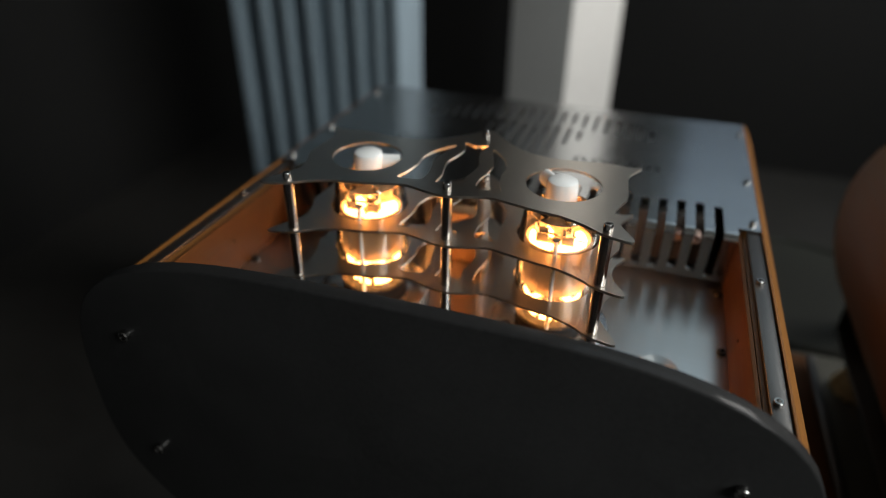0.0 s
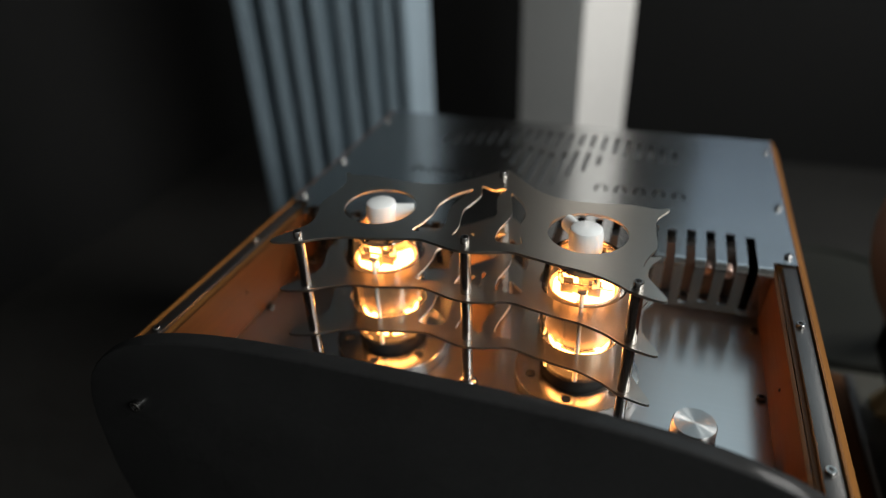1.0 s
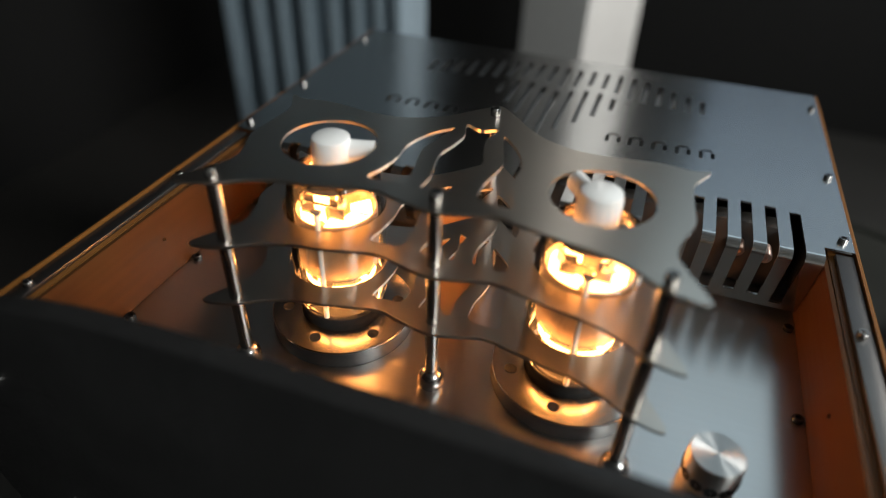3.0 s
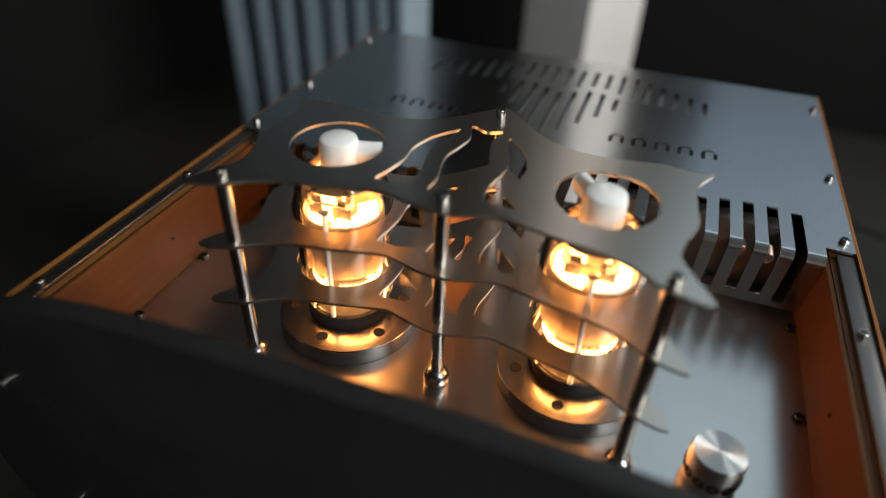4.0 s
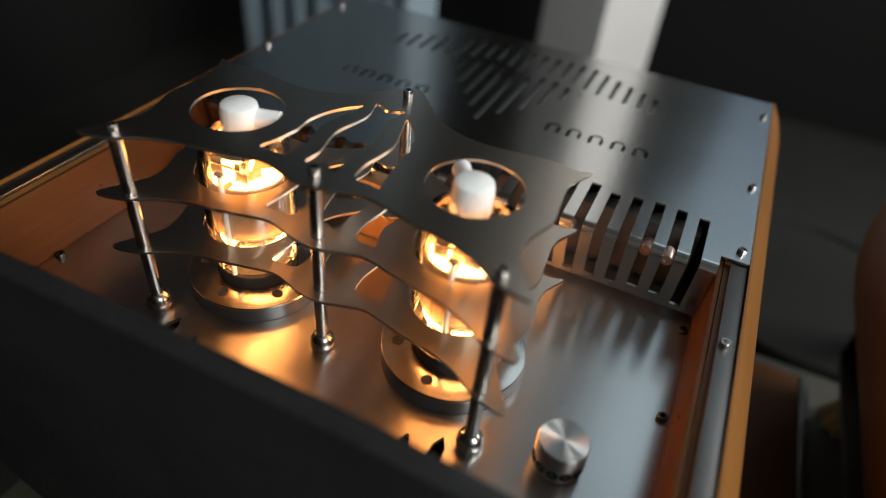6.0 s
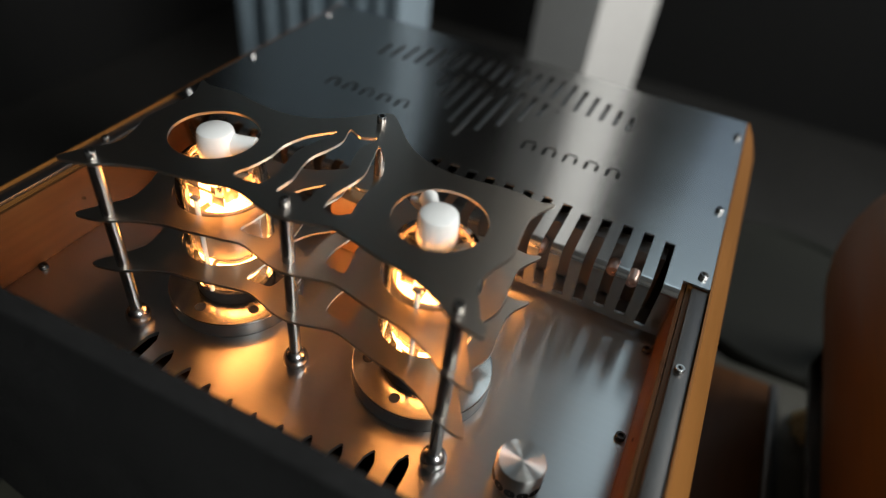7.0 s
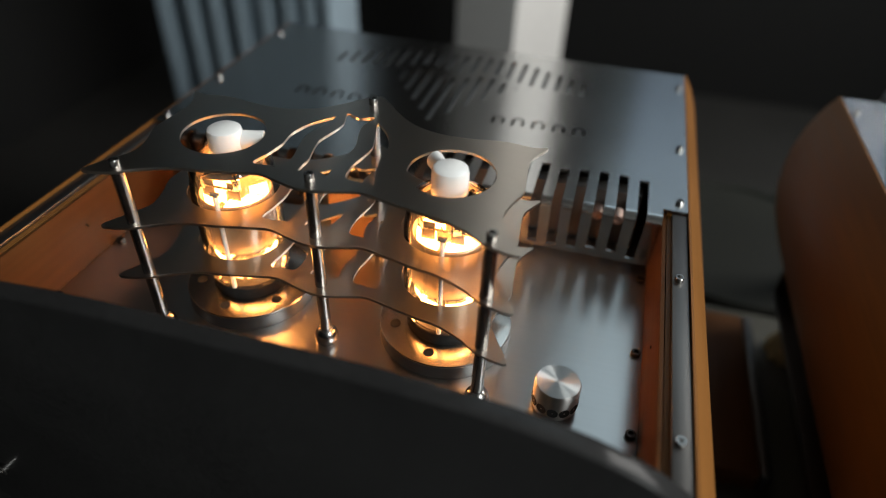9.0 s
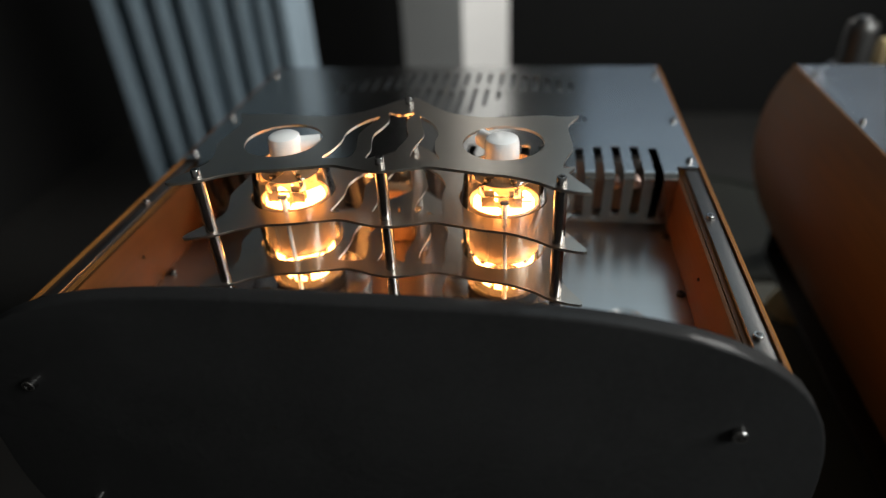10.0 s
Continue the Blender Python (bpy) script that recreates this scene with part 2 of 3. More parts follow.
# unseen wall, made pale to bounce fill onto the front panel and shelf
structure("wall_south", box(X0, X1, Y0 - 0.1, Y0, FZ, Z1), FILLWALL, "unseen pale wall added to bounce fill light", "wall")
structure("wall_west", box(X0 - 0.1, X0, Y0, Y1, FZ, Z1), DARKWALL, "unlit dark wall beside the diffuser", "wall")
WINS = [(-1.2, -0.3), (0.8, 1.7)]
bm = box(X1, X1 + 0.1, Y0, Y1, FZ, 0.75)
box(X1, X1 + 0.1, Y0, Y1, 1.55, Z1, 0, bm)
for a, b in ((Y0, -1.2), (-0.3, 0.8), (1.7, Y1)):
    box(X1, X1 + 0.1, a, b, 0.75, 1.55, 0, bm)
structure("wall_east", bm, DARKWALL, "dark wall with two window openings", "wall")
for k, (a, b) in enumerate(WINS):
    w = holder("window_%d" % (k + 1), "white framed window in the dark wall", "window")
    w["kind"] = "structure"
    fr = box(X1 + 0.03, X1 + 0.07, a, b, 0.75, 0.79, 0.003)
    box(X1 + 0.03, X1 + 0.07, a, b, 1.51, 1.55, 0.003, fr)
    box(X1 + 0.03, X1 + 0.07, a, a + 0.04, 0.79, 1.51, 0.003, fr)
    box(X1 + 0.03, X1 + 0.07, b - 0.04, b, 0.79, 1.51, 0.003, fr)
    part("window_frame", fr, WHITE, w)
    pane = part("pane", box(X1 + 0.048, X1 + 0.052, a + 0.04, b - 0.04, 0.79, 1.51), GLASS, w)
    pane.visible_shadow = False

# square white pillar, turned to the room
bm = box(-0.115, 0.115, -0.115, 0.115, FZ, Z1, 0.004)
pil = structure("pillar", bm, WHITE, "square white painted pillar from floor to ceiling", "pillar")
pil.matrix_world = pose(-0.165, 1.66, 0, 0, 0, 59.0)


# ---- slatted acoustic diffuser ----
def diffuser():
    d = holder("acoustic_diffuser", "tall grey-blue slatted acoustic diffuser panel standing on the floor", "diffuser", at=(-0.565, 0.90, FZ))
    h = 1.50
    part("back_board", box(-0.220, 0.174, 0.12, 0.135, 0, h, 0.002), FINS, d)
    wells = [0.11, 0.11, 0.11, 0.03, 0.035, 0.02, 0.035]
    xs = [-0.210, -0.142, -0.086, -0.030, 0.030, 0.080, 0.126, 0.164]
    fin = part("fin", box(-0.010, 0.010, 0.0, 0.119, 0, h, 0.003), FINS, d, at=(xs[0], 0, 0))
    for x in xs[1:]:
        twin(fin, (x, 0, 0))
    for k, w in enumerate(wells):
        if w < 0.1:
            part("well_board", box(xs[k] + 0.0105, xs[k + 1] - 0.0105, w, 0.119, 0, h, 0.002), FINS, d)


diffuser()


# ---- amplifier ----
def barrel(z):
    """Half the width of the barrel-shaped case at the height z."""
    pts = [(0.058, 0.2225), (0.045, 0.231), (0.026, 0.2395), (0.0, 0.2455), (-0.02, 0.2470), (-0.045, 0.2455), (-0.08, 0.238), (-0.12, 0.222), (-0.16, 0.199), (-0.19, 0.176)]
    zs, ws = [p[0] for p in pts][::-1], [p[1] for p in pts][::-1]
    return float(np.interp(z, zs, ws))


Y_FRONT, Y_BACK = -0.074, 0.423
SLOT_X = [0.189 - 0.0153 * k for k in range(26)]


def slot_back(x):
    if x < 0:
        return 0.160
    return 0.2035 if x < 0.125 else 0.198 + 0.006 * math.sin((x - 0.125) / 0.075 * math.pi)


def cover_mesh():
    """The folded, slotted cover: a grid bent over the front edge, cells removed where it is cut."""
    bend = 0.006
    yf, zt, zb = 0.151, 0.058, 0.006
    # s runs along the profile: 0 at the back edge, then forward, round the bend and down
    s_bend = Y_BACK - (yf + bend)
    s_end = s_bend + bend * math.pi / 2 + (zt - bend - zb)

    def place(x, s):
        if s <= s_bend:
            return (x, Y_BACK - s, zt)
        if s <= s_bend + bend * math.pi / 2:
            a = (s - s_bend) / bend
            return (x, yf + bend - bend * math.sin(a), zt - bend + bend * math.cos(a))
        d = s - s_bend - bend * math.pi / 2
        return (x, yf + 0.25 * d, zt - bend - d)

    cuts = []
    for x in SLOT_X:
        low = 0.011 + (0.004 if 0.15 < abs(x) < 0.18 else 0.0)
        cuts.append((x - 0.0036, x + 0.0036, Y_BACK - slot_back(x), s_bend + bend * math.pi / 2 + (zt - bend - low)))
    # pattern of vent cuts at the back: long in the middle, short in the wings
    for k in range(-10, 11):
        x = k * 0.0125
        far = 0.398 - 0.9 * max(0, abs(x) - 0.06) ** 1.0 * 0.55
        near = 0.243 + abs(x) * 1.45 if abs(x) < 0.066 else 0.345 - 0.10 * (abs(x) - 0.066)
        gap = 0.352 - 0.05 * abs(abs(x) - 0.03) / 0.03 * 0.3
        if far - near < 0.03:
            cuts.append((x - 0.0022, x + 0.0022, Y_BACK - far, Y_BACK - near))
        else:
            cuts.append((x - 0.0022, x + 0.0022, Y_BACK - far, Y_BACK - max(gap + 0.012, near)))
            if near < gap:
                cuts.append((x - 0.0022, x + 0.0022, Y_BACK - gap, Y_BACK - near))
    # two rows of small plain cuts where the maker's mark stands
    for x0, x1 in ((-0.137, -0.050), (0.051, 0.140)):
        for k in range(5):
            x = x0 + (x1 - x0) * (k + 0.5) / 5
            cuts.append((x - 0.0060, x - 0.0030, Y_BACK - 0.2695, Y_BACK - 0.257))
            cuts.append((x - 0.0040, x + 0.0040, Y_BACK - 0.2722, Y_BACK - 0.2696))
            cuts.append((x + 0.0030, x + 0.0058, Y_BACK - 0.268, Y_BACK - 0.2585))
    xs = {-0.221, -0.2035, 0.2035, 0.221}
    ss = {0.0, s_bend, s_end, Y_BACK - 0.1655} | {s_bend + bend * math.pi / 2 * k / 6 for k in range(1, 7)}
    for a, b, c, d in cuts:
        xs |= {a, b}
        ss |= {c, d}
    xs, ss = sorted(xs), sorted(ss)
    xs = [x for i, x in enumerate(xs) if i == 0 or x - xs[i - 1] > 1e-5]
    ss = [s for i, s in enumerate(ss) if i == 0 or s - ss[i - 1] > 1e-5]
    X, S = np.array(xs), np.array(ss)
    xc, sc = (X[1:] + X[:-1]) / 2, (S[1:] + S[:-1]) / 2
    keep = np.ones((len(xc), len(sc)), bool)
    for a, b, c, d in cuts:
        keep &= ~(((xc > a) & (xc < b))[:, None] & ((sc > c) & (sc < d))[None, :])
    keep &= ~((np.abs(xc) > 0.2035)[:, None] & (sc > Y_BACK - 0.1655)[None, :])
    # one quad for each run of kept cells along s
    verts, faces, index = [], [], {}

    def vid(i, j):
        if (i, j) not in index:
            index[(i, j)] = len(verts)
            verts.append(place(xs[i], ss[j]))
        return index[(i, j)]

    for i in range(len(xc)):
        for j in range(len(sc)):
            if keep[i, j]:
                faces.append((vid(i, j), vid(i, j + 1), vid(i + 1, j + 1), vid(i + 1, j)))
    mesh = bpy.data.meshes.new("cover")
    mesh.from_pydata(verts, [], faces)
    bm = bmesh.new()
    bm.from_mesh(mesh)
    bpy.data.meshes.remove(mesh)
    return bm


def side_section(sign):
    zs = [0.0575 - 0.2475 * k / 22 for k in range(23)]
    outer = [(barrel(z), z) for z in zs]
    inner = [(0.160, -0.19), (0.2075, -0.12), (0.2075, 0.0525), (0.2215, 0.0525), (0.2215, 0.0575)]
    return [(sign * x, z) for x, z in outer + inner]


def front_outline():
    pts = []
    for k in range(96):
        a = 2 * math.pi * k / 96
        c, s = math.cos(a), math.sin(a)
        n = 3.6 if s > 0 else 2.3
        r = (abs(c) ** n + abs(s) ** n) ** (-1 / n)
        pts.append((0.2450 * r * c, -0.035 + (0.138 if s > 0 else 0.165) * r * s))
    return pts


def amplifier():
    amp = holder("tube_amplifier", "tube amplifier of brushed steel with curved wooden sides, black front", "amplifier", "amplifiers")
    slots = []
    for k in range(11):
        x = -0.092 + 0.0184 * k
        tip = -0.021 + 0.019 * (abs(x) / 0.092) ** 2
        slots.append(smooth_loop([(x - 0.004, -0.058), (x - 0.0042, tip - 0.012), (x - 0.002, tip - 0.003), (x, tip), (x + 0.002, tip - 0.003), (x + 0.0042, tip - 0.012), (x + 0.004, -0.058)], 3))
    edge = [(-0.2065, Y_FRONT + 0.002), (0.2065, Y_FRONT + 0.002), (0.2065, 0.40), (-0.2065, 0.40)]
    sheet("deck", [edge] + slots, 0.003, DECK, amp, -0.0015, "brushed steel deck plate")
    bm = box(-0.205, 0.205, Y_FRONT, 0.418, -0.192, -0.186, 0.001)
    part("bottom_plate", bm, DARKSTEEL, amp)
    part("back_plate", box(-0.205, 0.205, 0.414, 0.420, -0.185, 0.055), DARKSTEEL, amp)
    cov = part("cover", cover_mesh(), BRUSHED, amp, "slotted brushed steel cover", smooth=False)
    mod = cov.modifiers.new("thickness", "SOLIDIFY")
    mod.thickness, mod.offset = 0.0016, -1
    for sign in (-1, 1):
        part("side_panel", extrude_y(side_section(sign), Y_FRONT, Y_BACK + 0.004, 0.0015), WOOD, amp, "curved orange-brown wooden side panel")
        x0, x1 = sorted((sign * 0.2105, sign * 0.2207))
        part("rail", box(x0, x1, Y_FRONT, 0.1645, 0.0528, 0.0558, 0.0005), RAILSTEEL, amp, "bare steel rail")
        for y in (0.388, 0.2605, 0.176):
            socket_screw(amp, (sign * 0.215, y, 0.0582))
        for y in (0.088, -0.039):
            socket_screw(amp, (sign * 0.2145, y, 0.0560))
        for y in (0.150, 0.071, 0.003):
            socket_screw(amp, (sign * 0.2000, y, 0.0002), 0.0032, 0.003, DARKSTEEL)
        # dark stub that stands for the shade inside a fixing hole
        part("fixing_hole", lathe([(0.0012, 0), (0.0012, 0.002), (0, 0.002)], 10), DARKSTEEL, amp, "", (sign * 0.2036, 0.05, 0.03)).rotation_euler = (0, radians(90) * sign, 0)
        for z in (0.033, -0.079):
            s = socket_screw(amp, (sign * 0.1985, -0.0860, z), 0.0042, 0.004)
            s.rotation_euler = (radians(90), 0, 0)
    for sign in (-1, 1):
        x0, x1 = sorted((sign * 0.2042, sign * 0.2070))
        # sheet added over each inner wall to carry the darkened wood
        part("inner_lining", box(x0, x1, Y_FRONT + 0.001, 0.1695, 0.0003, 0.0524, 0.0004), LINING, amp, "wooden lining, its darker brown standing for shade")
        x0, x1 = sorted((sign * 0.2025, sign * 0.2050))
        # matte black sheet added so the case looks dark through the slots
        part("inner_shield", box(x0, x1, 0.170, 0.410, 0.0005, 0.0555), MATTE, amp)
    for x, z in ((0.159, 0.0348), (0.1735, 0.0426), (0.104, 0.030), (-0.120, 0.034), (-0.150, 0.037)):
        c = part("terminal", lathe([(0, 0), (0.0045, 0), (0.0045, 0.010), (0.0038, 0.0112), (0.0020, 0.0112), (0.0018, 0.0095), (0, 0.0095)], 18), COPPER, amp, "copper terminal behind the slots", (x, 0.174 if z > 0.04 else 0.188, z))
        c.rotation_euler = (radians(90), 0, 0)
    part("terminal_block", box(-0.19, 0.19, 0.1905, 0.205, 0.001, 0.050, 0.001), INNER, amp)
    # plain reflecting sheet added below the vent cuts so they look less black
    part("screen_plate", box(-0.145, 0.145, 0.232, 0.408, 0.0525, 0.0540), BACKING, amp)
    part("front_panel", extrude_y(front_outline(), -0.0860, Y_FRONT - 0.0005, 0.0015), BLACK, amp, "black lacquered front panel")
    # flanges of the tube sockets
    prof = [(0.0255, 0.0104), (0.0446, 0.0104), (0.0448, 0.0110), (0.0444, 0.0117), (0.0436, 0.0120), (0.0262, 0.0120), (0.0255, 0.0112), (0.0255, 0.0104)]
    fl = part("socket_flange", lathe(prof, 64), FLANGE, amp, "turned steel socket flange", (-0.074, 0.055, 0))
    # flange side as its own darker part: a dark reflection put into colour
    part("collar", lathe([(0.0262, 0.0002), (0.0448, 0.0002), (0.0450, 0.0020), (0.0442, 0.0103), (0.0262, 0.0103), (0.0262, 0.0002)], 64), RAILSTEEL, fl, "flange side darkened for the dark it reflects")
    # matte black discs stand for the shade inside the bolt holes
    hole = lathe([(0, 0.00005), (0.0033, 0.00005), (0.0036, 0.0002), (0.0036, -0.001), (0, -0.001)], 16)
    h0 = part("bolt_hole", hole, MATTE, fl, "matte black disc for a shaded bolt hole", (0.0345 * math.cos(radians(-93)), 0.0345 * math.sin(radians(-93)), 0.0121))
    for k in range(1, 6):
        twin(h0, (0.0345 * math.cos(radians(-93 + 60 * k)), 0.0345 * math.sin(radians(-93 + 60 * k)), 0.0121))
    twin(fl, (0.0715, 0.055, 0))
    # control knob; black discs round its side stand for shaded finger dimples
    kn = part("knob", lathe([(0, 0.0), (0.0125, 0), (0.0137, 0.0012), (0.0140, 0.003), (0.0140, 0.0195), (0.0132, 0.0210), (0, 0.0210)], 48), TURNED, amp, "turned steel control knob", (0.153, 0.013, 0.0008))
    dim = part("dimple", lathe([(0, -0.0001), (0.0029, 0.0001), (0.0034, 0.0001), (0.0034, -0.001), (0, -0.001)], 16), MATTE, kn)
    dim.matrix_local = pose(0, -0.01405, 0.0075, 90, 0, 0)
    for k in range(1, 12):
        o = dim.copy()
        scene.collection.objects.link(o)
        o.matrix_local = pose(0, 0, 0, 0, 0, 30 * k) @ pose(0, -0.01405, 0.0075, 90, 0, 0)
    # flared and ribbed brass feet
    n = 48
    bm = bmesh.new()
    rows = []
    for r, z, wv in ((0.010, 0.07, 0.0), (0.011, 0.055, 0.05), (0.016, 0.03, 0.10), (0.025, 0.006, 0.13), (0.027, 0.0, 0.1)):
        rows.append([bm.verts.new((r * (1 + wv * math.cos(12 * 2 * math.pi * i / n)) * math.cos(2 * math.pi * i / n), r * (1 + wv * math.cos(12 * 2 * math.pi * i / n)) * math.sin(2 * math.pi * i / n), z)) for i in range(n)])
    for a, b in zip(rows, rows[1:]):
        for i in range(n):
            bm.faces.new((a[i], a[(i + 1) % n], b[(i + 1) % n], b[i]))
    bm.faces.new(rows[0])
    bm.faces.new(rows[-1][::-1])
    ft = part("foot", bm, BRASS, amp, "flared ribbed brass foot", (-0.168, 0.392, STAND))
    for x, y in ((0.168, 0.392), (-0.168, -0.02), (0.168, -0.02)):
        twin(ft, (x, y, STAND))
    return amp


amp = amplifier()
copy_thing(amp, pose(0.592, 0, 0))


# ---- tube guard ----
def half_outline():
    return [(0.0, 0.0120), (0.010, 0.0135), (0.020, 0.0165), (0.031, 0.0190), (0.046, 0.0160), (0.063, 0.0120), (0.080, 0.0090), (0.096, 0.0025), (0.109, -0.0055), (0.1265, -0.0085),
            (0.1175, 0.008), (0.1115, 0.020), (0.1135, 0.034), (0.1180, 0.048), (0.1165, 0.066), (0.1160, 0.084), (0.1235, 0.1005), (0.115, 0.0985), (0.097, 0.1005), (0.073, 0.0970),
            (0.054, 0.0970), (0.036, 0.1030), (0.022, 0.1140), (0.010, 0.1270), (0.0, 0.1350)]


def guard():
    g = holder("tube_guard", "three-tier steel tube guard of wavy cut plates on four posts", "tube guard", at=(-0.0017, 0, 0))
    g.scale.x = 0.984
    right = half_outline()
    outline = smooth_loop(right + [(-x, y) for x, y in right[-2:0:-1]], 5)
    # two flame-shaped cuts and the leaf-shaped one between them
    flame = [(0.0375, 0.0290), (0.0280, 0.0285), (0.0200, 0.0305), (0.0185, 0.0420), (0.0208, 0.0550), (0.0222, 0.0670), (0.0190, 0.0800), (0.0145, 0.0970), (0.0210, 0.0905),
             (0.0275, 0.0800), (0.0312, 0.0670), (0.0308, 0.0540), (0.0338, 0.0400)]
    leaf = [(0.0, 0.0335), (0.0090, 0.0290), (0.0085, 0.0420), (0.0112, 0.0560), (0.0118, 0.0660), (0.0085, 0.0780), (0.0065, 0.0900), (0.0095, 0.1040)]
    middle = smooth_loop([(x - 0.002, y) for x, y in leaf + [(0.0, 0.1000)] + [(-x, y) for x, y in leaf[:0:-1]]], 5)

    def cuts(wide):
        sides = []
        for sg in (-1, 1):
            pts = [(sg * (x + (wide * math.sin(math.pi * (y - 0.027) / 0.07) if k > 7 else 0.0)) - 0.002, y) for k, (x, y) in enumerate(flame)]
            sides.append(smooth_loop(pts, 5))
        return sides + [middle]

    for z, r, wide in ((0.126, 0.0262, 0.0008), (0.0875, 0.0298, 0.0040), (0.049, 0.0298, 0.0040)):
        holes = [circle(-0.074, 0.055, r, 64), circle(0.074, 0.055, r, 64)]
        sheet("guard_plate", [outline] + holes + cuts(wide), 0.0018, PLATE, g, z, "wavy satin steel plate")
    body = [(0, 0.0002), (0.0064, 0.0002), (0.0078, 0.0030), (0.0080, 0.0055), (0.0074, 0.0085), (0.0058, 0.0112), (0.0038, 0.0125), (0.0038, 0.0140)]
    for a in (0.0479, 0.0864, 0.1249):
        body += [(0.0038, a - 0.0006), (0.0034, a - 0.0003), (0.0034, a + 0.0021), (0.0038, a + 0.0024)]
    body = body[:-3] + [(0.0, 0.1249)]
    first = None
    for x, y in ((-0.110, 0.0), (0.110, 0.0), (0.0, 0.0215), (0.0, 0.122)):
        if first is None:
            first = part("post", lathe(body, 24), POST, g, "steel post with domed foot", (x, y, 0))
            socket_screw(first, (0, 0, 0.1271), 0.0030, 0.0046)
        else:
            twin(first, (x, y, 0))
    return g


guard()


# ---- vacuum tubes ----
def boot(angle):
    """The ceramic cap on a tube's top, with its side spout."""
    bm = lathe([(0, 0.1310), (0.0082, 0.1310), (0.0102, 0.1298), (0.0110, 0.1272), (0.0113, 0.1140), (0.0108, 0.1120), (0, 0.1120)], 40)
    rows = []
    for k in range(7):
        u = k / 6
        cx, rw, rh = 0.004 + 0.0195 * u, 0.0068 - 0.0020 * math.sin(math.pi * min(1, u * 0.75)), 0.0074 - 0.0014 * u
        cz = 0.1212 + 0.0008 * u
        rows.append([bm.verts.new((cx, rw * math.cos(2 * math.pi * i / 20), cz + rh * math.sin(2 * math.pi * i / 20))) for i in range(20)])
    for a, b in zip(rows, rows[1:]):
        for i in range(20):
            bm.faces.new((a[i], a[(i + 1) % 20], b[(i + 1) % 20], b[i]))
    bm.faces.new(rows[0])
    tip = bm.verts.new((0.0239, 0, 0.1220))
    for i in range(20):
        bm.faces.new((rows[-1][i], rows[-1][(i + 1) % 20], tip))
    bmesh.ops.rotate(bm, verts=bm.verts, cent=(0, 0, 0), matrix=Matrix.Rotation(angle, 3, "Z"))
    return bm


def tube(x, spout, seed, lean):
    rnd = random.Random(seed)
    t = holder("vacuum_tube", "glowing clear glass vacuum tube with a white ceramic top cap", "vacuum tube", "vacuum tubes", (x, 0.055, 0))
    g = part("glass", lathe([(0.0225, 0.0205), (0.0262, 0.0225), (0.0280, 0.0275), (0.0282, 0.034), (0.0282, 0.090), (0.0272, 0.0965), (0.0266, 0.1000), (0.0262, 0.1045), (0.0235, 0.1095), (0.0165, 0.1125), (0.0, 0.1140), (0.0, 0.1126), (0.0158, 0.1112),
                              (0.0224, 0.1085), (0.0249, 0.1040), (0.0253, 0.1000), (0.0259, 0.0962), (0.0269, 0.0898), (0.0269, 0.0345), (0.0266, 0.0282), (0.0250, 0.0236), (0.0220, 0.0218)], 64), GLASS, t)
    g.visible_shadow = False
    part("base", lathe([(0, 0.004), (0.0250, 0.004), (0.0250, 0.0150), (0.0258, 0.0165), (0.0258, 0.0205), (0.0240, 0.0220), (0.0, 0.0220)], 48), MATTE, t, "dark metal tube base")
    # anode: an open oval sleeve with a seam
    bm = bmesh.new()
    n = 48
    rings = []
    for r, z in ((0.0215, 0.0490), (0.0238, 0.0500), (0.0238, 0.0855), (0.0228, 0.0865), (0.0222, 0.0855), (0.0222, 0.0520)):
        rings.append([bm.verts.new((r * math.cos(2 * math.pi * i / n), r * math.sin(2 * math.pi * i / n), z)) for i in range(n)])
    for a, b in zip(rings, rings[1:]):
        for i in range(n):
            bm.faces.new((a[i], a[(i + 1) % n], b[(i + 1) % n], b[i]))
    for k in range(3):
        a = 2 * math.pi * (k + 0.06) / 3
        box(0.0238 * math.cos(a) - 0.0007, 0.0238 * math.cos(a) + 0.0007, 0.0238 * math.sin(a) - 0.0007, 0.0238 * math.sin(a) + 0.0007, 0.050, 0.0855, 0.0002, bm)
    part("anode", bm, ANODE, t, "warm grey metal anode with a faint added glow")
    part("support_rod", lathe([(0, 0.022), (0.0016, 0.022), (0.0016, 0.0964), (0, 0.0964)], 12, at=(0.002, -0.0252, 0)), CERAMIC, t, "pale support rod")
    part("support_rod", lathe([(0, 0.022), (0.0012, 0.022), (0.0012, 0.106), (0, 0.106)], 12, at=(-0.004, 0.0252, 0)), STEEL, t)
    part("mica_disc", lathe([(0, 0.1045), (0.0200, 0.1045), (0.0200, 0.1050), (0, 0.1050)], 32), MICA, t, "pale mica spacer disc")
    part("mica_disc", lathe([(0.0150, 0.0485), (0.0230, 0.0485), (0.0230, 0.0489), (0.0150, 0.0489)], 32), MICA, t, "pale mica spacer disc")
    # springs that reach from the mica disc to the glass, each with a dark clip
    spring = box(0.0050, 0.0235, -0.0006, 0.0006, 0.1052, 0.1058, 0.0001)
    box(0.0226, 0.0234, -0.0022, 0.0022, 0.0985, 0.1051, 0.0001, spring)
    clip = box(0.0150, 0.0185, -0.0016, 0.0016, 0.1059, 0.1082, 0.0004)
    first = part("spring", spring, STEEL, t)
    part("getter_clip", clip, DARKSTEEL, first)
    turn = rnd.random()
    first.rotation_euler.z = turn
    for k in range(1, 6):
        twin(first, (0, 0, 0), turn + k * math.pi / 3)
    part("nut", box(-0.0008, 0.0048, -0.0272, -0.0238, 0.0965, 0.0985, 0.0004), MICA, t, "small square steel nut")
